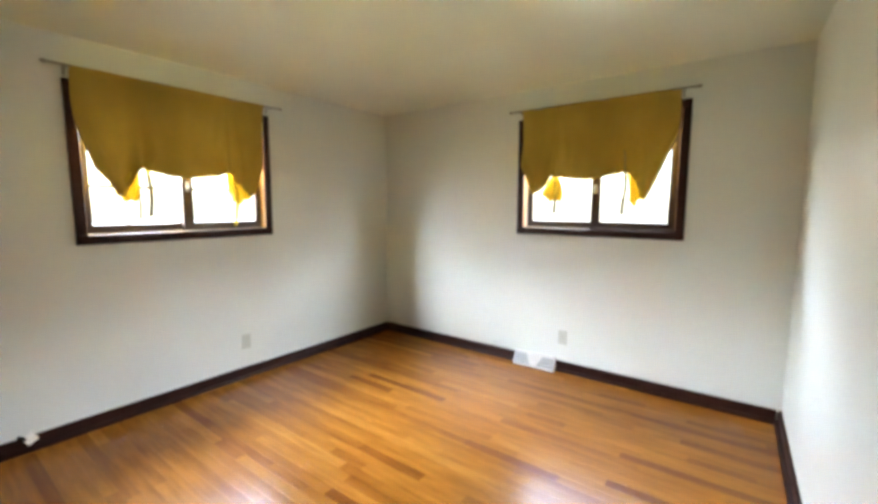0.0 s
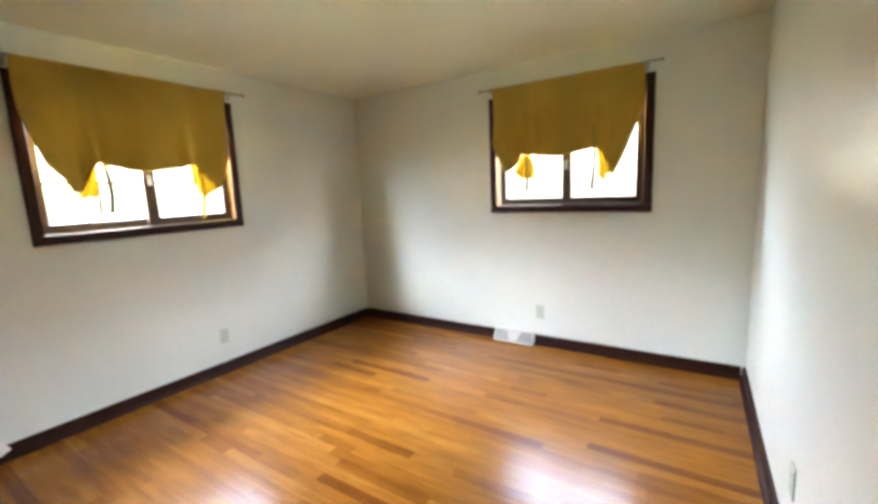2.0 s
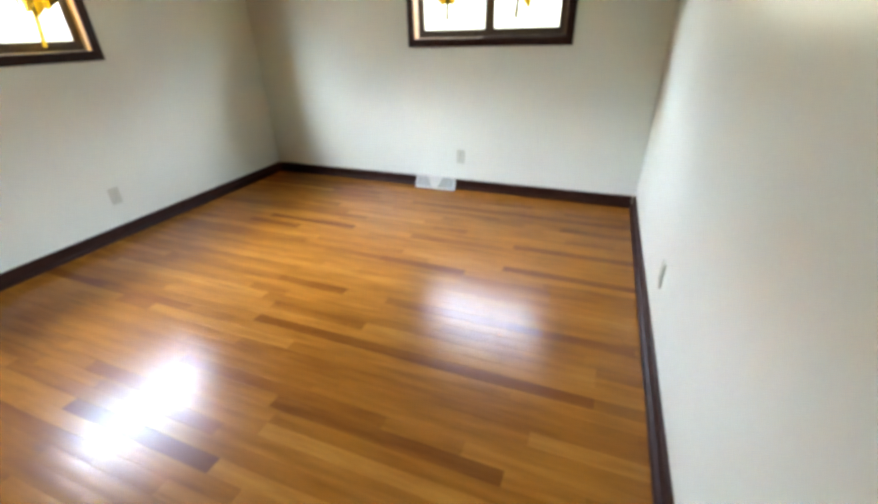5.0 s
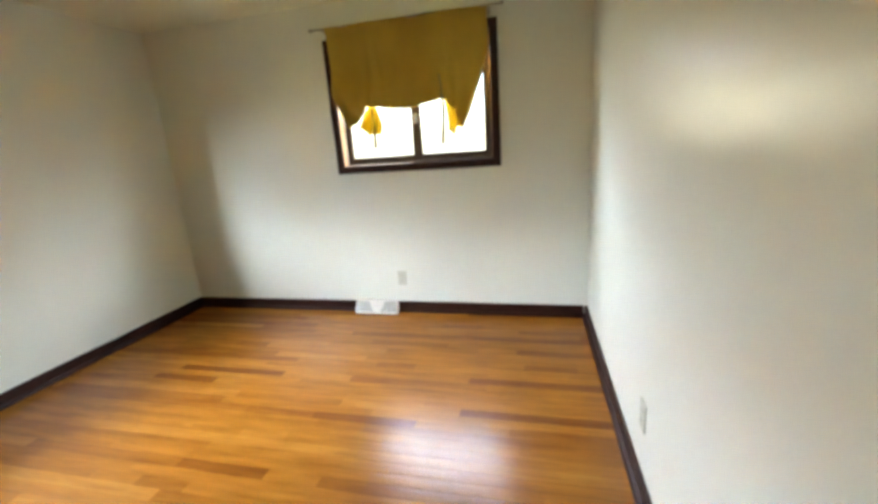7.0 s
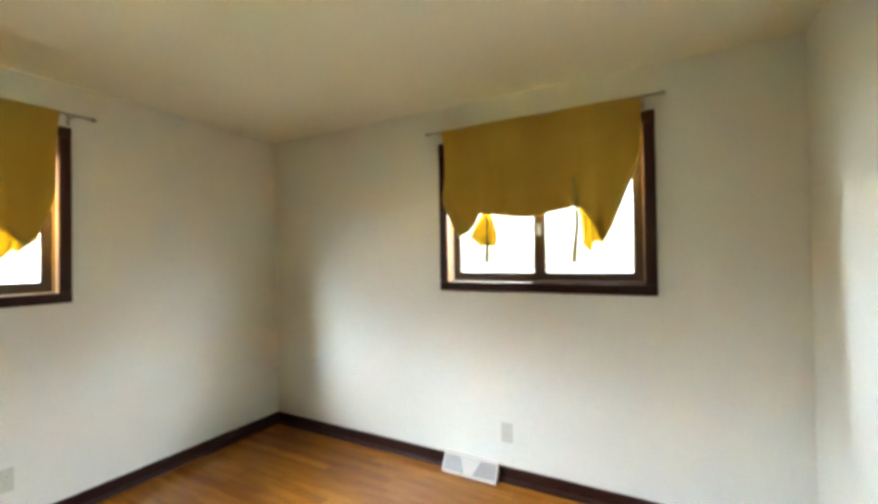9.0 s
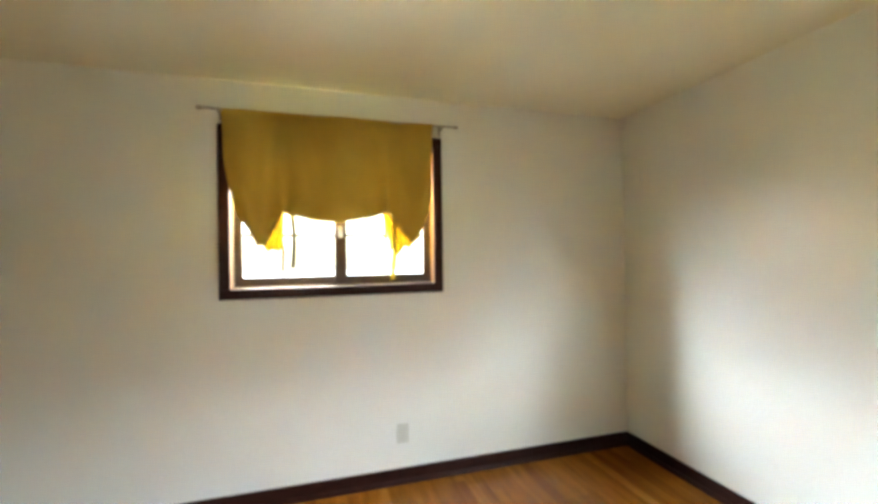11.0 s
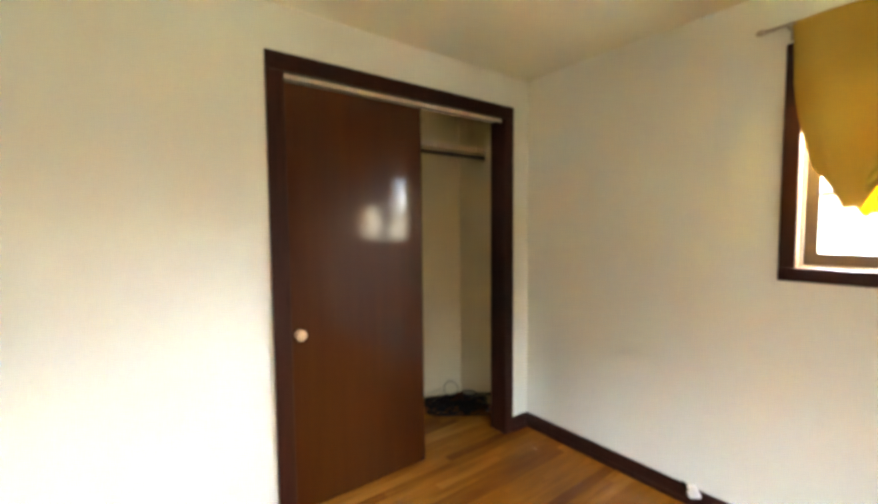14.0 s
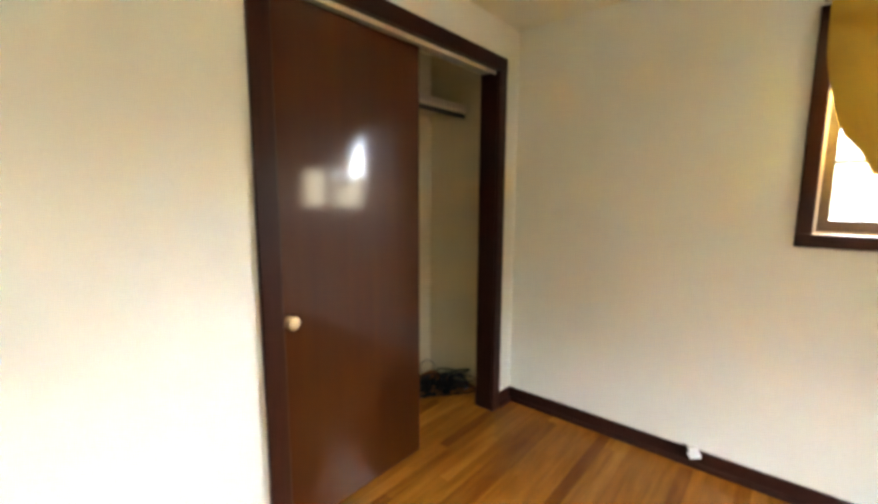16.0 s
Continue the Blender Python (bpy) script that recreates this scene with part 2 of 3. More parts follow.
# ---- walls, ceiling, ground ----
wz = [-0.1, WIN_Z + CAS - 0.012, WIN_Z + WIN_H - CAS + 0.012, H]
structure("wall_west", wall_mesh("x", -T, 0, [CL_BACK - 0.1, A_U0 + CAS - 0.012, A_U0 + WIN_W - CAS + 0.012, N], wz, [(1, 1)]), WALL, "white semi-gloss painted wall with a window")
structure("wall_north", wall_mesh("y", N, N + T, [-T, B_U0 + CAS - 0.012, B_U0 + WIN_W - CAS + 0.012, W + T], wz, [(1, 1)]), WALL, "white semi-gloss painted wall with a window")
structure("wall_east", boxes(((W, CL_BACK - 0.1, -0.1), (W + T, N - 0.003, H - 0.001))), WALL, "plain white semi-gloss painted wall").matrix_world = SKEW
structure("wall_south", wall_mesh("y", -0.115, 0, [0, CL_X0 - 0.015, CL_X1 + 0.015, W + 0.08], [0, CL_TOP + 0.015, H], [(1, 0)]), WALL, "white painted wall around the closet opening")
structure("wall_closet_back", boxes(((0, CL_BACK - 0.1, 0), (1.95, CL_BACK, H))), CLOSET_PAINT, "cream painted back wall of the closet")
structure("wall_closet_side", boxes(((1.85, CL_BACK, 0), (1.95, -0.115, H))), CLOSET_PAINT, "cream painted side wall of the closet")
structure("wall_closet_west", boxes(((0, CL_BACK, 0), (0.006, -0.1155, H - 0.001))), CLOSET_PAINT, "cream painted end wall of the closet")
structure("ceiling", boxes(((-T, CL_BACK - 0.1, H), (W + T + 0.1, N + T, H + 0.12))), CEILING, "smooth off-white painted ceiling")
structure("ground", boxes(((-60, -60, -1.0), (60, 60, -0.6))), CONCRETE, "pale concrete ground outside the house")
floor = structure("floor", boxes(((0, -0.115, -0.1), (W + 0.08, N, -0.006)), ((0, CL_BACK, -0.1), (1.85, -0.1155, -0.006))), SUBFLOOR, "varnished honey oak strip floor")


def baseboard(name, axis, at, a, b, side):
    """A dark baseboard with a rounded top and a shoe moulding along a wall; side is the way into the room."""
    th, shoe = 0.014, 0.018
    prof = [(0, 0), (th, 0), (th, BH - 0.008), (th - 0.003, BH - 0.002), (th - 0.008, BH), (0, BH)]
    prof2 = [(th, 0), (th + shoe, 0), (th + shoe, 0.010), (th + shoe * 0.7, 0.019), (th, 0.026)]
    top = tagged(new(name), "dark walnut baseboard along the wall", kind="structure")
    if name == "baseboard_east":
        top.matrix_world = SKEW
    for nm, pr in (("board", prof), ("shoe_moulding", prof2)):
        bm = bmesh.new()
        ends = [[bm.verts.new((at + side * d, u, z) if axis == "x" else (u, at + side * d, z)) for d, z in pr] for u in (a, b)]
        k = len(pr)
        for i in range(k):
            bm.faces.new((ends[0][i], ends[0][(i + 1) % k], ends[1][(i + 1) % k], ends[1][i]))
        bm.faces.new(ends[0][::-1])
        bm.faces.new(ends[1])
        part(nm, bm, TRIM, top)


V0, V1 = 1.572, 1.930          # the floor register in the north wall
baseboard("baseboard_west", "x", 0, 0.0, N, 1)
baseboard("baseboard_north", "y", N, 0.026, V0, -1)
baseboard("baseboard_north", "y", N, V1, W - 0.026, -1)
baseboard("baseboard_east", "x", W, 0.0, N, -1)
baseboard("baseboard_south", "y", 0, 0.026, CL_X0 - 0.075, 1)
baseboard("baseboard_south", "y", 0, CL_X1 + 0.075, W + 0.030, 1)

# ---- windows ----


def window(name, m, bars):
    """A sliding window in a dark casing: u along the wall, y outwards, z up; the origin is the casing's lower corner on the wall."""
    win = thing(name, m, "sliding window in a dark walnut casing, glaring daylight behind", kind="structure")
    w, h, c = WIN_W, WIN_H, CAS
    e = 0.018
    part("casing_side", boxes(((0, -e, c), (c, 0, h - c)), bevel=0.003), TRIM_UP, win)
    part("casing_side", boxes(((w - c, -e, c), (w, 0, h - c)), bevel=0.003), TRIM_UP, win)
    part("casing_bottom", boxes(((0, -e - 0.002, 0), (w, 0, c)), bevel=0.003), TRIM, win)
    part("casing_top", boxes(((0, -e - 0.002, h - c), (w, 0, h)), bevel=0.003), TRIM, win)
    j = 0.012
    part("jamb", boxes(((c - j, 0, c - j), (c, T, h - c + j))), PINE, win, "pale unstained jamb")
    part("jamb", boxes(((w - c, 0, c - j), (w - c + j, T, h - c + j))), PINE, win, "pale unstained jamb")
    part("jamb_stop", boxes(((c, 0.04, c), (c + 0.010, 0.052, h - c)), bevel=0.002), SILL, win)
    part("jamb_stop", boxes(((w - c - 0.010, 0.03, c), (w - c, 0.042, h - c)), bevel=0.002), PINE, win)
    part("head_jamb", boxes(((c, 0, h - c), (w - c, T, h - c + j))), PINE, win)
    part("window_sill", boxes(((c, 0, c - j), (w - c, T, c)), ((c, 0.066, c), (w - c, 0.070, c + 0.008)), ((c, 0.030, c), (w - c, 0.034, c + 0.006))), SILL, win, "cream painted sill with two slide tracks")
    for nm, u0, u1, g0, g1, d0, zb in (("sash", c, 0.650, 0.103, 0.598, 0.076, 0.112), ("sash", 0.598, w - c, 0.668, 1.128, 0.040, 0.114)):
        sash = part(nm, boxes(((u0, d0, c + 0.006), (g0, d0 + 0.028, h - c)), ((g1, d0, c + 0.006), (u1, d0 + 0.028, h - c)),
                              ((g0, d0, c + 0.006), (g1, d0 + 0.028, zb)), ((g0, d0, h - c - 0.05), (g1, d0 + 0.028, h - c))), SASH, win, "dark brown sliding sash")
        pane = part("pane", boxes(((g0 + 0.001, d0 + 0.012, zb + 0.001), (g1 - 0.001, d0 + 0.016, h - c - 0.051))), GLASS, sash, "clear glass pane")
        pane.visible_shadow = False
    part("latch", boxes(((0.622, 0.022, 0.33), (0.644, 0.040, 0.40)), ((0.626, 0.012, 0.345), (0.640, 0.022, 0.372)), bevel=0.003), METAL, win, "small pale metal sash latch")
    if bars:
        part("storm_frame_bar", boxes(((c, T - 0.02, 0.342), (w - c, T - 0.012, 0.360))), SASH, win, "thin bar of the outer storm window")
        part("storm_frame_bar", boxes(((0.302, T - 0.02, c), (0.312, T - 0.012, 0.342))), SASH, win, "thin bar of the outer storm window")
    else:
        part("sash_track", boxes(((0.598, 0.003, c), (w - c, 0.039, c + 0.014)), bevel=0.002), SASH, win, "dark brown track in front of the sliding sash")
    return win


M_A = pose(0, A_U0, WIN_Z, 0, 0, 90)
M_B = pose(B_U0, N, WIN_Z)
window("window_1", M_A, True)
window("window_2", M_B, False)

# ---- curtains and rods ----


def curve_at(points, s):
    """Point at s on a smooth line through (s, u, z) rows."""
    for a, b in zip(points, points[1:]):
        if s <= b[0]:
            k = (s - a[0]) / (b[0] - a[0])
            k = k * k * (3 - 2 * k) * 0.5 + k * 0.5
            return a[1] + (b[1] - a[1]) * k, a[2] + (b[2] - a[2]) * k
    return points[-1][1], points[-1][2]


def sheet(f, nu, nv, thick=0.0016):
    bm = bmesh.new()
    g = [[bm.verts.new(f(i / nu, j / nv)) for j in range(nv + 1)] for i in range(nu + 1)]
    for i in range(nu):
        for j in range(nv):
            bm.faces.new((g[i][j], g[i + 1][j], g[i + 1][j + 1], g[i][j + 1])).smooth = True
    bmesh.ops.recalc_face_normals(bm, faces=bm.faces)
    bmesh.ops.solidify(bm, geom=bm.faces[:], thickness=thick)
    return bm


def curtain(m, hem, top, ties, flaps, straps, loose, seed, label):
    """A mustard shade hung from its rod and tied up at two places, with hanging tails; hem rows are (s, u, z)."""
    cur = thing("curtain", m, label, "curtain", "curtains")
    top_z = 1.003

    def depth(s, v):
        u = top[0] + s * (top[1] - top[0])
        d = -0.060 + 0.004 * v
        d += 0.008 * math.sin(u * 26 + seed + 0.6 * math.sin(u * 9)) * (0.3 + v) + 0.005 * math.sin(u * 13 + 2 * seed + v * 2) + 0.003 * noise.noise((u * 7, v * 5, seed)) * v * 3
        for t in ties:
            x = u - t
            d -= 0.020 * math.exp(-(x / 0.12) ** 2) * v ** 3
            rise = top_z - (top_z - 0.47) * v - 0.46
            d += 0.020 * math.sin(9 * math.atan2(x, rise + 0.05) + seed) * math.exp(-math.hypot(x, rise) / 0.16) * min(1.0, 3 * math.hypot(x, rise) / 0.1)
            d += 0.018 * v ** 2 * math.sin(x * 75 / (0.6 + v)) * math.exp(-(x / 0.13) ** 2)
        d -= 0.012 * math.exp(-((v - 0.0) / 0.03) ** 2)
        d += 0.028 * math.exp(-(min(s, 1 - s) / 0.09) ** 2) * min(1.0, v * 4) * (1 - v ** 3)
        d -= 0.024 * v ** 2 * math.exp(-((s - 0.08) / 0.12) ** 2)
        return d

    def body(s, v):
        bu, bz = curve_at(hem, s)
        u = top[0] + s * (top[1] - top[0])
        pull = v ** (1.5 + 1.3 * abs(2 * s - 1) ** 4)
        z = top_z + (bz - top_z) * v
        return (u + (bu - u) * pull + 0.004 * math.sin(v * 9 + seed) * v, depth(s, v), z + 0.004 * math.sin(s * 23 + seed) * (1 - v) * v)

    part("cloth_body", sheet(body, 110, 36), CLOTH, cur)
    # folded-back corners beside the ties, and the loose ends of the ties
    for n, (t, (a0, a1, b0, b1, low), (x, drop)) in enumerate(zip(ties, flaps, straps)):
        def corner(a, b, t=t, a0=a0, a1=a1, b0=b0, b1=b1, low=low, n=n):
            spread = min(1.0, b * 1.25) ** 0.8
            u = t + (a0 + (a1 - a0) * a) * (1 - spread) + (b0 + (b1 - b0) * a - t) * spread
            edge = low + 0.085 * abs(a - (0.25 if n else 0.6)) + 0.014 * math.sin(a * 13)
            return (u, -0.042 + 0.020 * math.sin(a * 14 + b * 3) * b, 0.468 - b * (0.468 - edge))
        part("tail_lining", sheet(corner, 16, 14), LINING, cur, "bright yellow folded-back tail")
        part("tie_knot", tube([(t - 0.015, -0.092, 0.462), (t, -0.100, 0.474), (t + 0.016, -0.092, 0.458)], [0.007, 0.012, 0.006], 8), CLOTH, cur)

        def strap(a, b, x=x, drop=drop, n=n):
            return (x + a * 0.024 + 0.010 * math.sin(b * 3 + n), -0.050 + 0.006 * math.sin(b * 7 + a), 0.455 - b * (0.455 - drop))
        part("tie_strap", sheet(strap, 2, 12, 0.001), LINING if drop < 0.1 else TIE, cur, "thin faded hanging tie strap")
    for u0, z0, u1, z1, d in loose:
        def end(a, b, u0=u0, z0=z0, u1=u1, z1=z1, d=d):
            return (u0 + (u1 - u0) * b + a * 0.013 + 0.003 * math.sin(b * 5), d + 0.004 * math.sin(b * 6 + a), z0 + (z1 - z0) * b)
        part("tie_strap", sheet(end, 2, 10, 0.001), TIE, cur, "thin faded hanging tie strap")
    return cur


hem_a = [(0, 0.108, 0.440), (0.06, 0.160, 0.370), (0.105, 0.198, 0.285), (0.155, 0.240, 0.290), (0.245, 0.330, 0.458), (0.40, 0.48, 0.424), (0.53, 0.60, 0.414), (0.68, 0.80, 0.440), (0.755, 0.885, 0.468),
         (0.83, 0.970, 0.365), (0.885, 1.040, 0.290), (0.93, 1.080, 0.325), (1.0, 1.145, 0.50)]
hem_b = [(0, 0.060, 0.560), (0.06, 0.115, 0.430), (0.11, 0.168, 0.325), (0.17, 0.235, 0.355), (0.235, 0.340, 0.466), (0.38, 0.47, 0.442), (0.50, 0.60, 0.430), (0.66, 0.80, 0.459), (0.745, 0.885, 0.470),
         (0.81, 0.955, 0.360), (0.87, 0.995, 0.270), (0.91, 1.042, 0.360), (1.0, 1.136, 0.60)]
curtain(M_A, hem_a, (0.026, 1.172), (0.330, 0.888), ((-0.03, 0.0, 0.195, 0.325, 0.250), (-0.02, 0.03, 0.905, 1.050, 0.235)), ((0.360, 0.165), (0.918, 0.085)), ((0.872, 0.46, 0.880, 0.225, -0.04), (0.315, 0.30, 0.318, 0.15, -0.03)), 1.0,
        "mustard yellow cotton curtain tied up at two places over a window")
curtain(M_B, hem_b, (0.052, 1.180), (0.342, 0.890), ((-0.03, 0.02, 0.225, 0.410, 0.262), (-0.02, 0.03, 0.885, 1.000, 0.238)), ((0.322, 0.178), (0.838, 0.175)), ((0.848, 0.625, 0.866, 0.45, -0.108),), 2.6,
        "mustard yellow cotton curtain tied up, one tail longer than the other")


def rod(m, u0, u1):
    r = thing("curtain_rod", m, "thin dull metal curtain rod on two small brackets", "curtain rod", "curtain rods")
    z, d = 1.000, -0.060
    part("pole", tube([(u0, d, z), (u1, d, z)], 0.0065, 12), METAL, r)
    for u, way in ((u0, -1), (u1, 1)):
        part("finial", tube([(u, d, z), (u + way * 0.006, d, z), (u + way * 0.012, d, z), (u + way * 0.024, d, z), (u + way * 0.030, d, z)], [0.0066, 0.011, 0.012, 0.010, 0.004], 12), METAL, r)
        b = u - way * 0.075
        part("bracket", boxes(((b - 0.008, -0.004, z - 0.045), (b + 0.008, 0, z + 0.012)), ((b - 0.004, d - 0.008, z - 0.016), (b + 0.004, -0.004, z - 0.009)), ((b - 0.004, d - 0.012, z - 0.016), (b + 0.004, d - 0.008, z + 0.004)), bevel=0.001), METAL, r, "small pale metal bracket")
    return r


rod(M_A, -0.060, 1.305)
rod(M_B, -0.040, 1.262)

# ---- wall outlets ----


def outlet(m, label):
    """A duplex outlet: x along the wall, y out of the wall into the room, z up."""
    o = thing("wall_outlet", m, label, "wall outlet", "wall outlets")
    part("cover_plate", boxes(((-0.035, 0, -0.057), (0.035, 0.006, 0.057)), bevel=0.002, segments=2), PLASTIC, o)
    for z in (-0.02, 0.02):
        s = part("socket", boxes(((-0.016, 0.006, z - 0.014), (0.016, 0.008, z + 0.014)), bevel=0.0008), PLASTIC, o)
        part("slot", boxes(((-0.008, 0.008, z - 0.004), (-0.006, 0.0084, z + 0.006)), ((0.006, 0.008, z - 0.004), (0.008, 0.0084, z + 0.006))), SLOT, s)
    part("screw", tube([(0, 0.006, 0), (0, 0.0072, 0)], 0.003, 8), METAL, o)
    return o


outlet(pose(0, 2.318, 0.289, 0, 0, -90), "ivory duplex outlet low on the wall under a window")
outlet(pose(1.975, N, 0.285, 0, 0, 180), "ivory duplex outlet low on the wall above the floor register")
outlet(SKEW @ pose(W, 2.365, 0.310, 0, 0, 90), "ivory duplex outlet low on a plain wall")

# ---- floor register ----
vent = thing("baseboard_register", pose(V0, N, 0), "white metal baseboard heating register let into the baseboard", "vent")
vw = V1 - V0


def vent_body():
    """The sloping hood: a frame around two screened openings."""
    bm = bmesh.new()
    prof = [(0, 0), (-0.078, 0), (-0.078, 0.014), (-0.030, 0.098), (0, 0.104)]
    for u0, u1 in ((0, 0.012), (vw - 0.012, vw)):
        e = [[bm.verts.new((u, d, z)) for d, z in prof] for u in (u0, u1)]
        k = len(prof)
        for i in range(k):
            bm.faces.new((e[0][i], e[0][(i + 1) % k], e[1][(i + 1) % k], e[1][i]))
        bm.faces.new(e[0][::-1])
        bm.faces.new(e[1])
    add_box(bm, (0.012, -0.078, 0), (vw - 0.012, -0.066, 0.016))
    add_box(bm, (0.012, -0.034, 0.094), (vw - 0.012, 0, 0.103))
    return bm


def slanted(u0, u1, u2, u3, lift):
    """A plate on the hood's slope, u0..u1 at its foot and u2..u3 at its head."""
    bm = bmesh.new()
    lo, hi = (-0.074, 0.016), (-0.032, 0.094)
    out = []
    for k in (lift, lift - 0.003):
        out.append([bm.verts.new((u, d - k * 0.87, z + k * 0.5)) for u, (d, z) in ((u0, lo), (u1, lo), (u3, hi), (u2, hi))])
    a, b = out
    bm.faces.new(a)
    bm.faces.new(b[::-1])
    for i in range(4):
        bm.faces.new((a[i], a[(i + 1) % 4], b[(i + 1) % 4], b[i]))
    return bm


part("hood", vent_body(), VENT, vent)
part("center_plate", slanted(0.150, 0.208, 0.110, 0.248, 0.004), VENT, vent)
part("screen", slanted(0.012, 0.150, 0.012, 0.110, 0.0), VENT_GREY, vent, "grey slotted screen")
part("screen", slanted(0.208, vw - 0.012, 0.248, vw - 0.012, 0.0), VENT_GREY, vent, "grey slotted screen")
for i in range(7):
    u = 0.026 + i * 0.0165
    part("fin", slanted(u, u + 0.003, u, u + 0.003, 0.003), VENT, vent)
    u = vw - 0.026 - i * 0.0165
    part("fin", slanted(u - 0.003, u, u - 0.003, u, 0.003), VENT, vent)

# ---- small jack on the baseboard ----
jack = thing("cable_jack", pose(0.024, 1.062, 0.080, 0, 0, 0), "small white plastic cable jack hanging loose over the baseboard", "cable jack")
bm = boxes(((0, -0.026, -0.026), (0.022, 0.026, 0.030)), bevel=0.005, segments=2)
bm.transform(pose(0, 0, 0, 28, 0, 0))
part("jack_body", bm, WHITE, jack)
part("cable_stub", tube([(0.014, -0.020, 0.004), (0.016, -0.032, 0.016), (0.014, -0.042, 0.026), (0.012, -0.052, 0.030)], [0.011, 0.009, 0.007, 0.004], 8), BLACK, jack, "short black cable stub")

# ---- closet ----
c = 0.075
for nm, a, b, mt in (("trim_closet_side", (CL_X0 - c, 0, 0), (CL_X0, 0.020, CL_TOP), TRIM_UP), ("trim_closet_side", (CL_X1, 0, 0), (CL_X1 + c, 0.020, CL_TOP), TRIM_UP),
                     ("trim_closet_top", (CL_X0 - c, 0, CL_TOP), (CL_X1 + c, 0.022, CL_TOP + c), TRIM),
                     ("trim_closet_jamb", (CL_X0 - 0.015, -0.115, 0), (CL_X0, 0, CL_TOP), TRIM_UP), ("trim_closet_jamb", (CL_X1, -0.115, 0), (CL_X1 + 0.015, 0, CL_TOP), TRIM_UP),
                     ("trim_closet_head", (CL_X0 - 0.015, -0.115, CL_TOP), (CL_X1 + 0.015, 0, CL_TOP + 0.015), TRIM)):
    structure(nm, boxes((a, b), bevel=0.002), mt, "dark walnut trim of the closet opening")
track = thing("sliding_door_track", pose(0, 0, CL_TOP), "pale metal sliding door track under the closet head", kind="structure")
part("fascia", boxes(((CL_X0, -0.016, -0.020), (CL_X1, -0.012, 0)), bevel=0.001), CREAM, track, "pale pinkish fascia strip")
part("rail", boxes(((CL_X0, -0.100, -0.006), (CL_X1, -0.016, 0))), METAL, track)

door = thing("door_1", pose(0.825, -0.075, 0.018), "glossy mahogany sliding closet door slid half open", kind="structure")
part("door_leaf", boxes(((0, 0, 0), (CL_X1 - 0.825, 0.034, 1.985)), bevel=0.003, segments=2), DOOR, door)
kx, kz, ky = 0.700, 0.849, 0.034
part("knob", tube([(kx, ky, kz), (kx, ky + 0.004, kz), (kx, ky + 0.005, kz), (kx, ky + 0.018, kz), (kx, ky + 0.022, kz), (kx, ky + 0.034, kz), (kx, ky + 0.040, kz), (kx, ky + 0.0405, kz)],
                  [0.022, 0.021, 0.010, 0.009, 0.022, 0.026, 0.020, 0.008], 20), BRASS, door, "round pale brass knob")

shelf = thing("closet_shelf", pose(0, 0, 1.90), "cream painted closet shelf with a dark hanging pole under it", "closet shelf")
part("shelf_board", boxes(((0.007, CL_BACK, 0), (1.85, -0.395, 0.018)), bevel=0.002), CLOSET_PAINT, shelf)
part("front_edge", boxes(((0.007, -0.395, -0.014), (1.85, -0.380, 0.020)), bevel=0.002), CREAM, shelf)
part("cleat", boxes(((0.007, CL_BACK, -0.060), (0.018, -0.396, 0))), CLOSET_PAINT, shelf)
part("hanging_pole", tube([(0.018, -0.40, -0.045), (1.85, -0.40, -0.045)], 0.014, 14), POLE, shelf, "dark round hanging pole")
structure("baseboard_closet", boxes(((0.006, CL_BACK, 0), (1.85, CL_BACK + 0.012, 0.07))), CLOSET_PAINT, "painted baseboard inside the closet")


def tangle(m, label):
    """A heap of cables on the floor, with one loop standing up."""
    t = thing("cable_tangle", m, label, "cables")
    rnd = random.Random(5)
    for k in range(20):
        pts = []
        r0, ph, cx, cy = rnd.uniform(0.03, 0.10), rnd.uniform(0, 6.28), rnd.uniform(-0.17, 0.17), rnd.uniform(-0.06, 0.06)
        wob = rnd.uniform(0.3, 0.6)
        for i in range(44):
            a = ph + i * 0.31
            r = r0 * (1 + wob * math.sin(i * 0.63 + k) * math.cos(i * 0.21))
            pts.append((cx + 1.3 * r * math.cos(a), cy + 0.7 * r * math.sin(a + 0.4 * math.sin(i * 0.3)), 0.006 + (k % 14) * 0.0055 + 0.014 * (1 + math.sin(i * 0.43 + 2 * k))))
        part("cable", tube(pts, 0.0055 if k % 2 else 0.0035, 6), BLACK, t)
    for cx, cz, rad, turn in ((0.02, 0.165, 0.052, 0.1), (-0.10, 0.095, 0.038, 0.7), (-0.19, 0.055, 0.030, -0.5)):
        pts = [(cx + rad * math.sin(a) * math.cos(turn), rad * math.sin(a) * math.sin(turn) - 0.004 * a, cz - 1.05 * rad * math.cos(a)) for a in [i * 0.3 - 2.9 for i in range(22)]]
        part("cable_loop", tube(pts, 0.0028, 7), GREY_CABLE, t, "thin grey cable loop standing up")
    part("power_adapter", boxes(((0.02, -0.03, 0.040), (0.10, 0.03, 0.095)), bevel=0.006, segments=2), BLACK, t, "black plastic power adapter")
    part("power_adapter", boxes(((-0.13, -0.02, 0.0), (-0.07, 0.05, 0.075)), bevel=0.006, segments=2), BLACK, t, "black plastic power adapter")
    return t


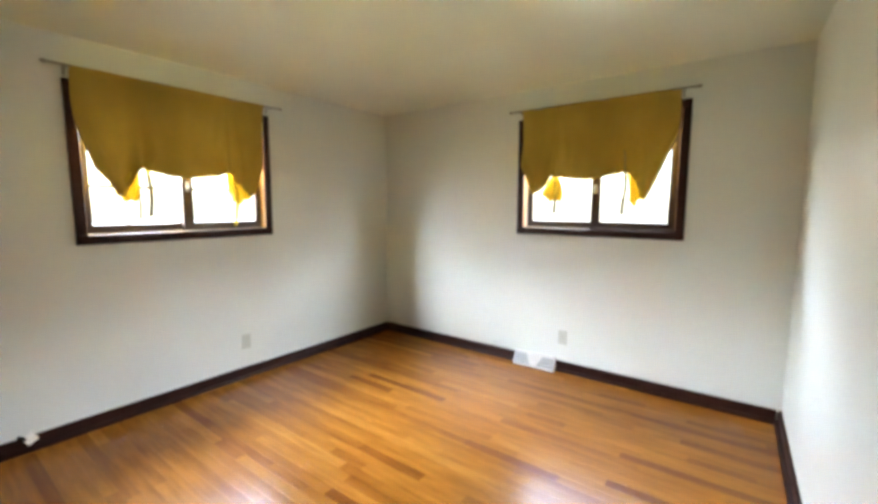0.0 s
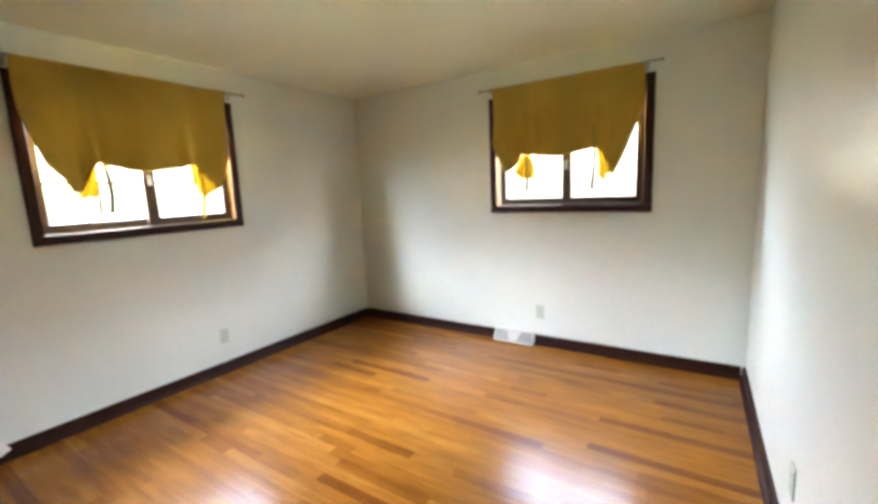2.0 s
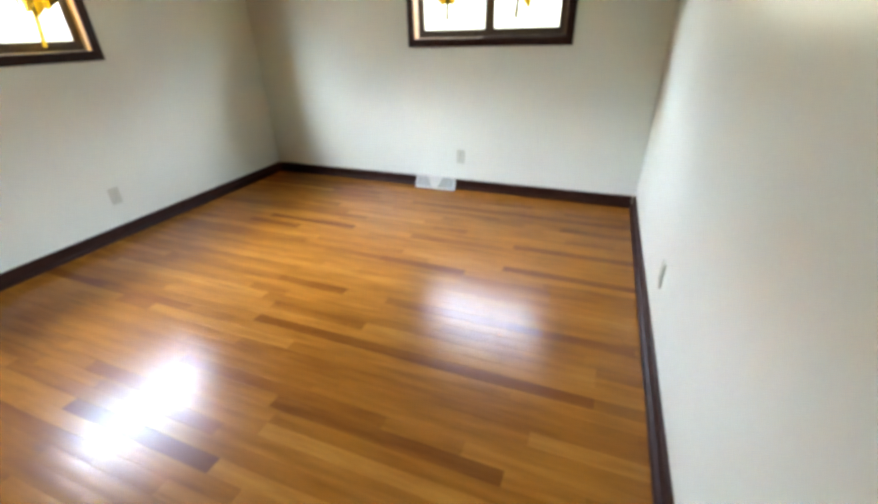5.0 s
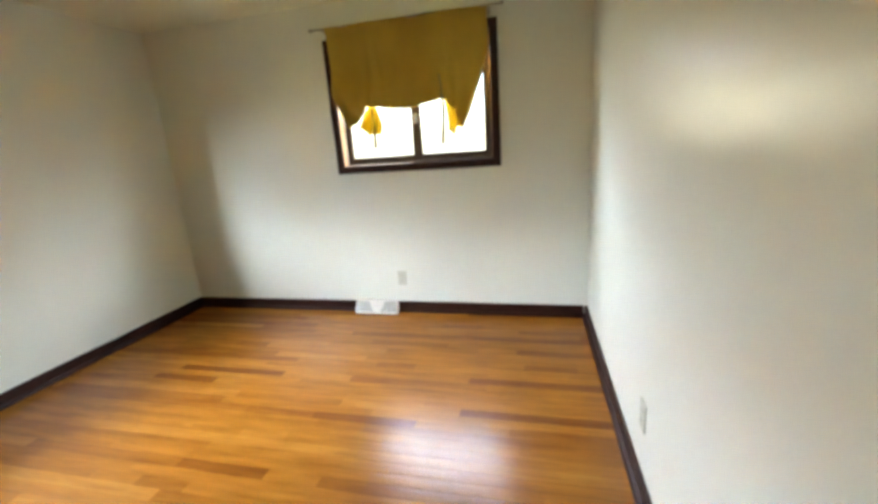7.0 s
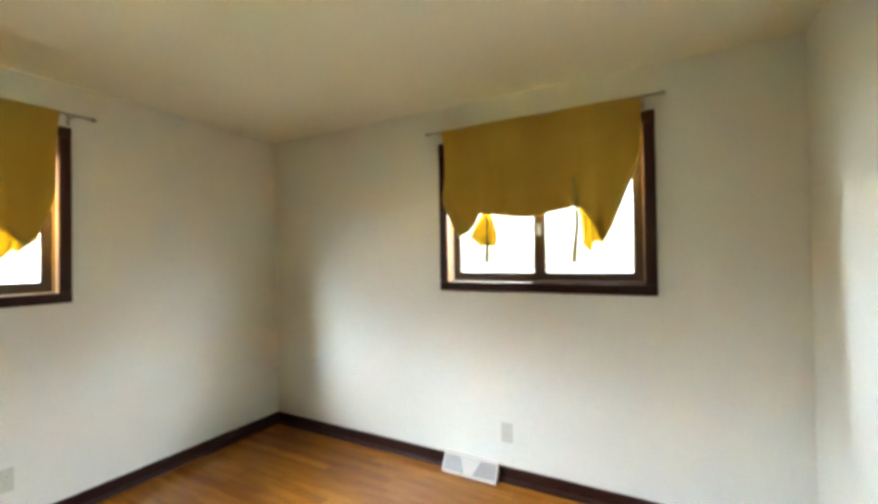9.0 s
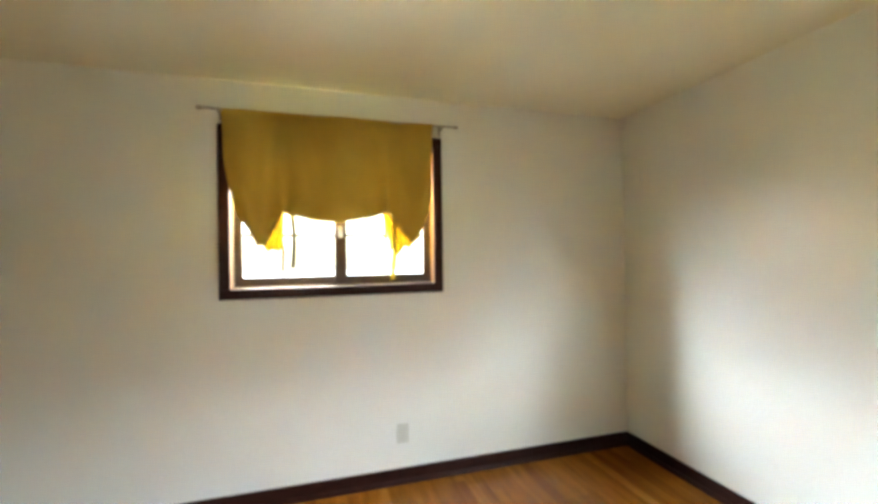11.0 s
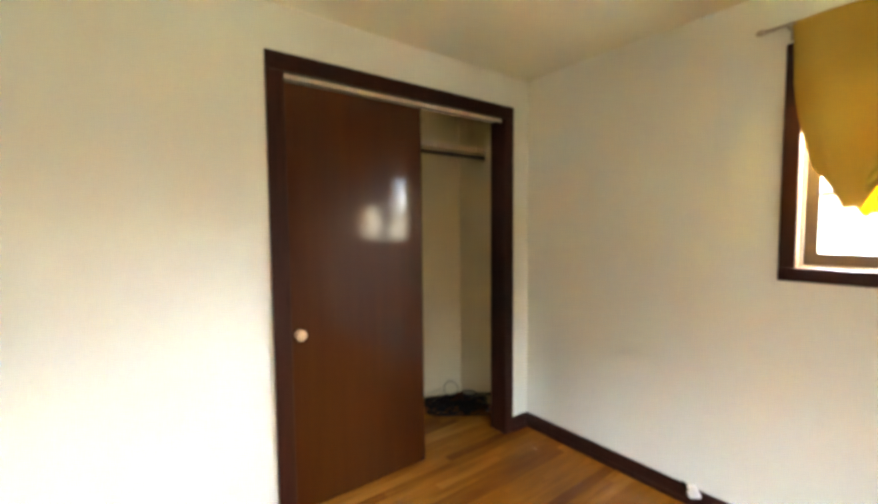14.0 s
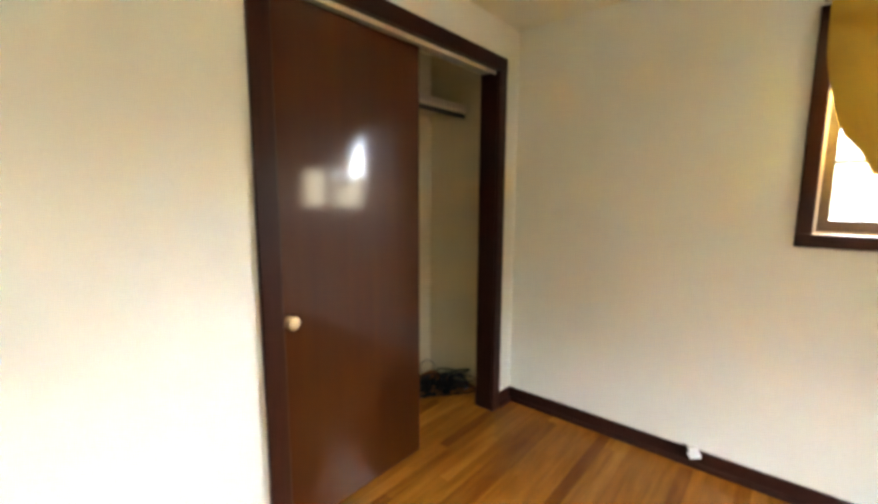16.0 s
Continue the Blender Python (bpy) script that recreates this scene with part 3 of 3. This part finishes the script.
tangle(pose(0.27, -0.46, 0, 0, 0, -40), "tangled black cables and adapters heaped on the closet floor")
part("plug", boxes(((-0.012, -0.012, 0), (0.012, 0.012, 0.022)), bevel=0.003), WHITE, thing("cable_plug", pose(0.08, -0.30, 0, 0, 0, 30), "small white cable plug lying on the closet floor", "plug"))

# ---- floor strips ----
PITCH = 0.0572
shared = {}


def strip_mesh(steps):
    """One floor strip, its length in steps of 50 mm, slightly crowned across its width, with eased edges."""
    if steps not in shared:
        ln, w, ch, cup = steps * 0.05 - 0.0003, PITCH / 2 - 0.0001, 0.00025, 0.0003
        me = bpy.data.meshes.new("floor_strip")
        across = [(-w, -ch - cup), (-w + ch, -cup), (-w * 0.36, 0.0), (w * 0.36, 0.0), (w - ch, -cup), (w, -ch - cup), (w, -0.006), (-w, -0.006)]
        k = len(across)
        verts = [(x, y, z) for x in (0.0, ln) for y, z in across]
        faces = [(i, i + k, (i + 1) % k + k, (i + 1) % k) for i in range(k)] + [tuple(range(k)), tuple(range(2 * k - 1, k - 1, -1))]
        me.from_pydata(verts, [], faces)
        me.materials.append(PLANK)
        shared[steps] = me
    return shared[steps]


rnd = random.Random(11)
rows = []
count = int((N - CL_BACK) / PITCH) + 1
for r in range(count):
    y = N - (r + 0.5) * PITCH
    x = 0.0 - rnd.choice((0, 0.1, 0.2, 0.3))
    end = W + 0.10 if y > -0.10 else 1.88
    while x < end - 0.06:
        steps = min(rnd.choice((5, 6, 8, 9, 11, 13, 15, 18, 20, 24, 28, 32)), max(1, round((end - x) / 0.05)))
        rows.append((x, y, steps))
        x += steps * 0.05
near = [q for q in rows if 0.6 < q[1] and q[0] + q[2] * 0.05 > 0.0][:300]
far = [q for q in rows if q not in near]
for x, y, steps in near:
    strip = new("floor_strip", strip_mesh(steps))
    strip.location = (x, y, 0.0)
    strip.parent = floor
bm = bmesh.new()
for x, y, steps in far:
    me = strip_mesh(steps)
    vs = [bm.verts.new((v.co.x + x, v.co.y + y, v.co.z)) for v in me.vertices]
    for p in me.polygons:
        bm.faces.new([vs[i] for i in p.vertices])
rest = part("floor_strips", bm, PLANK_FAR, floor, "joined oak strips of the rest of the floor")
rest["kind"] = "stuff"
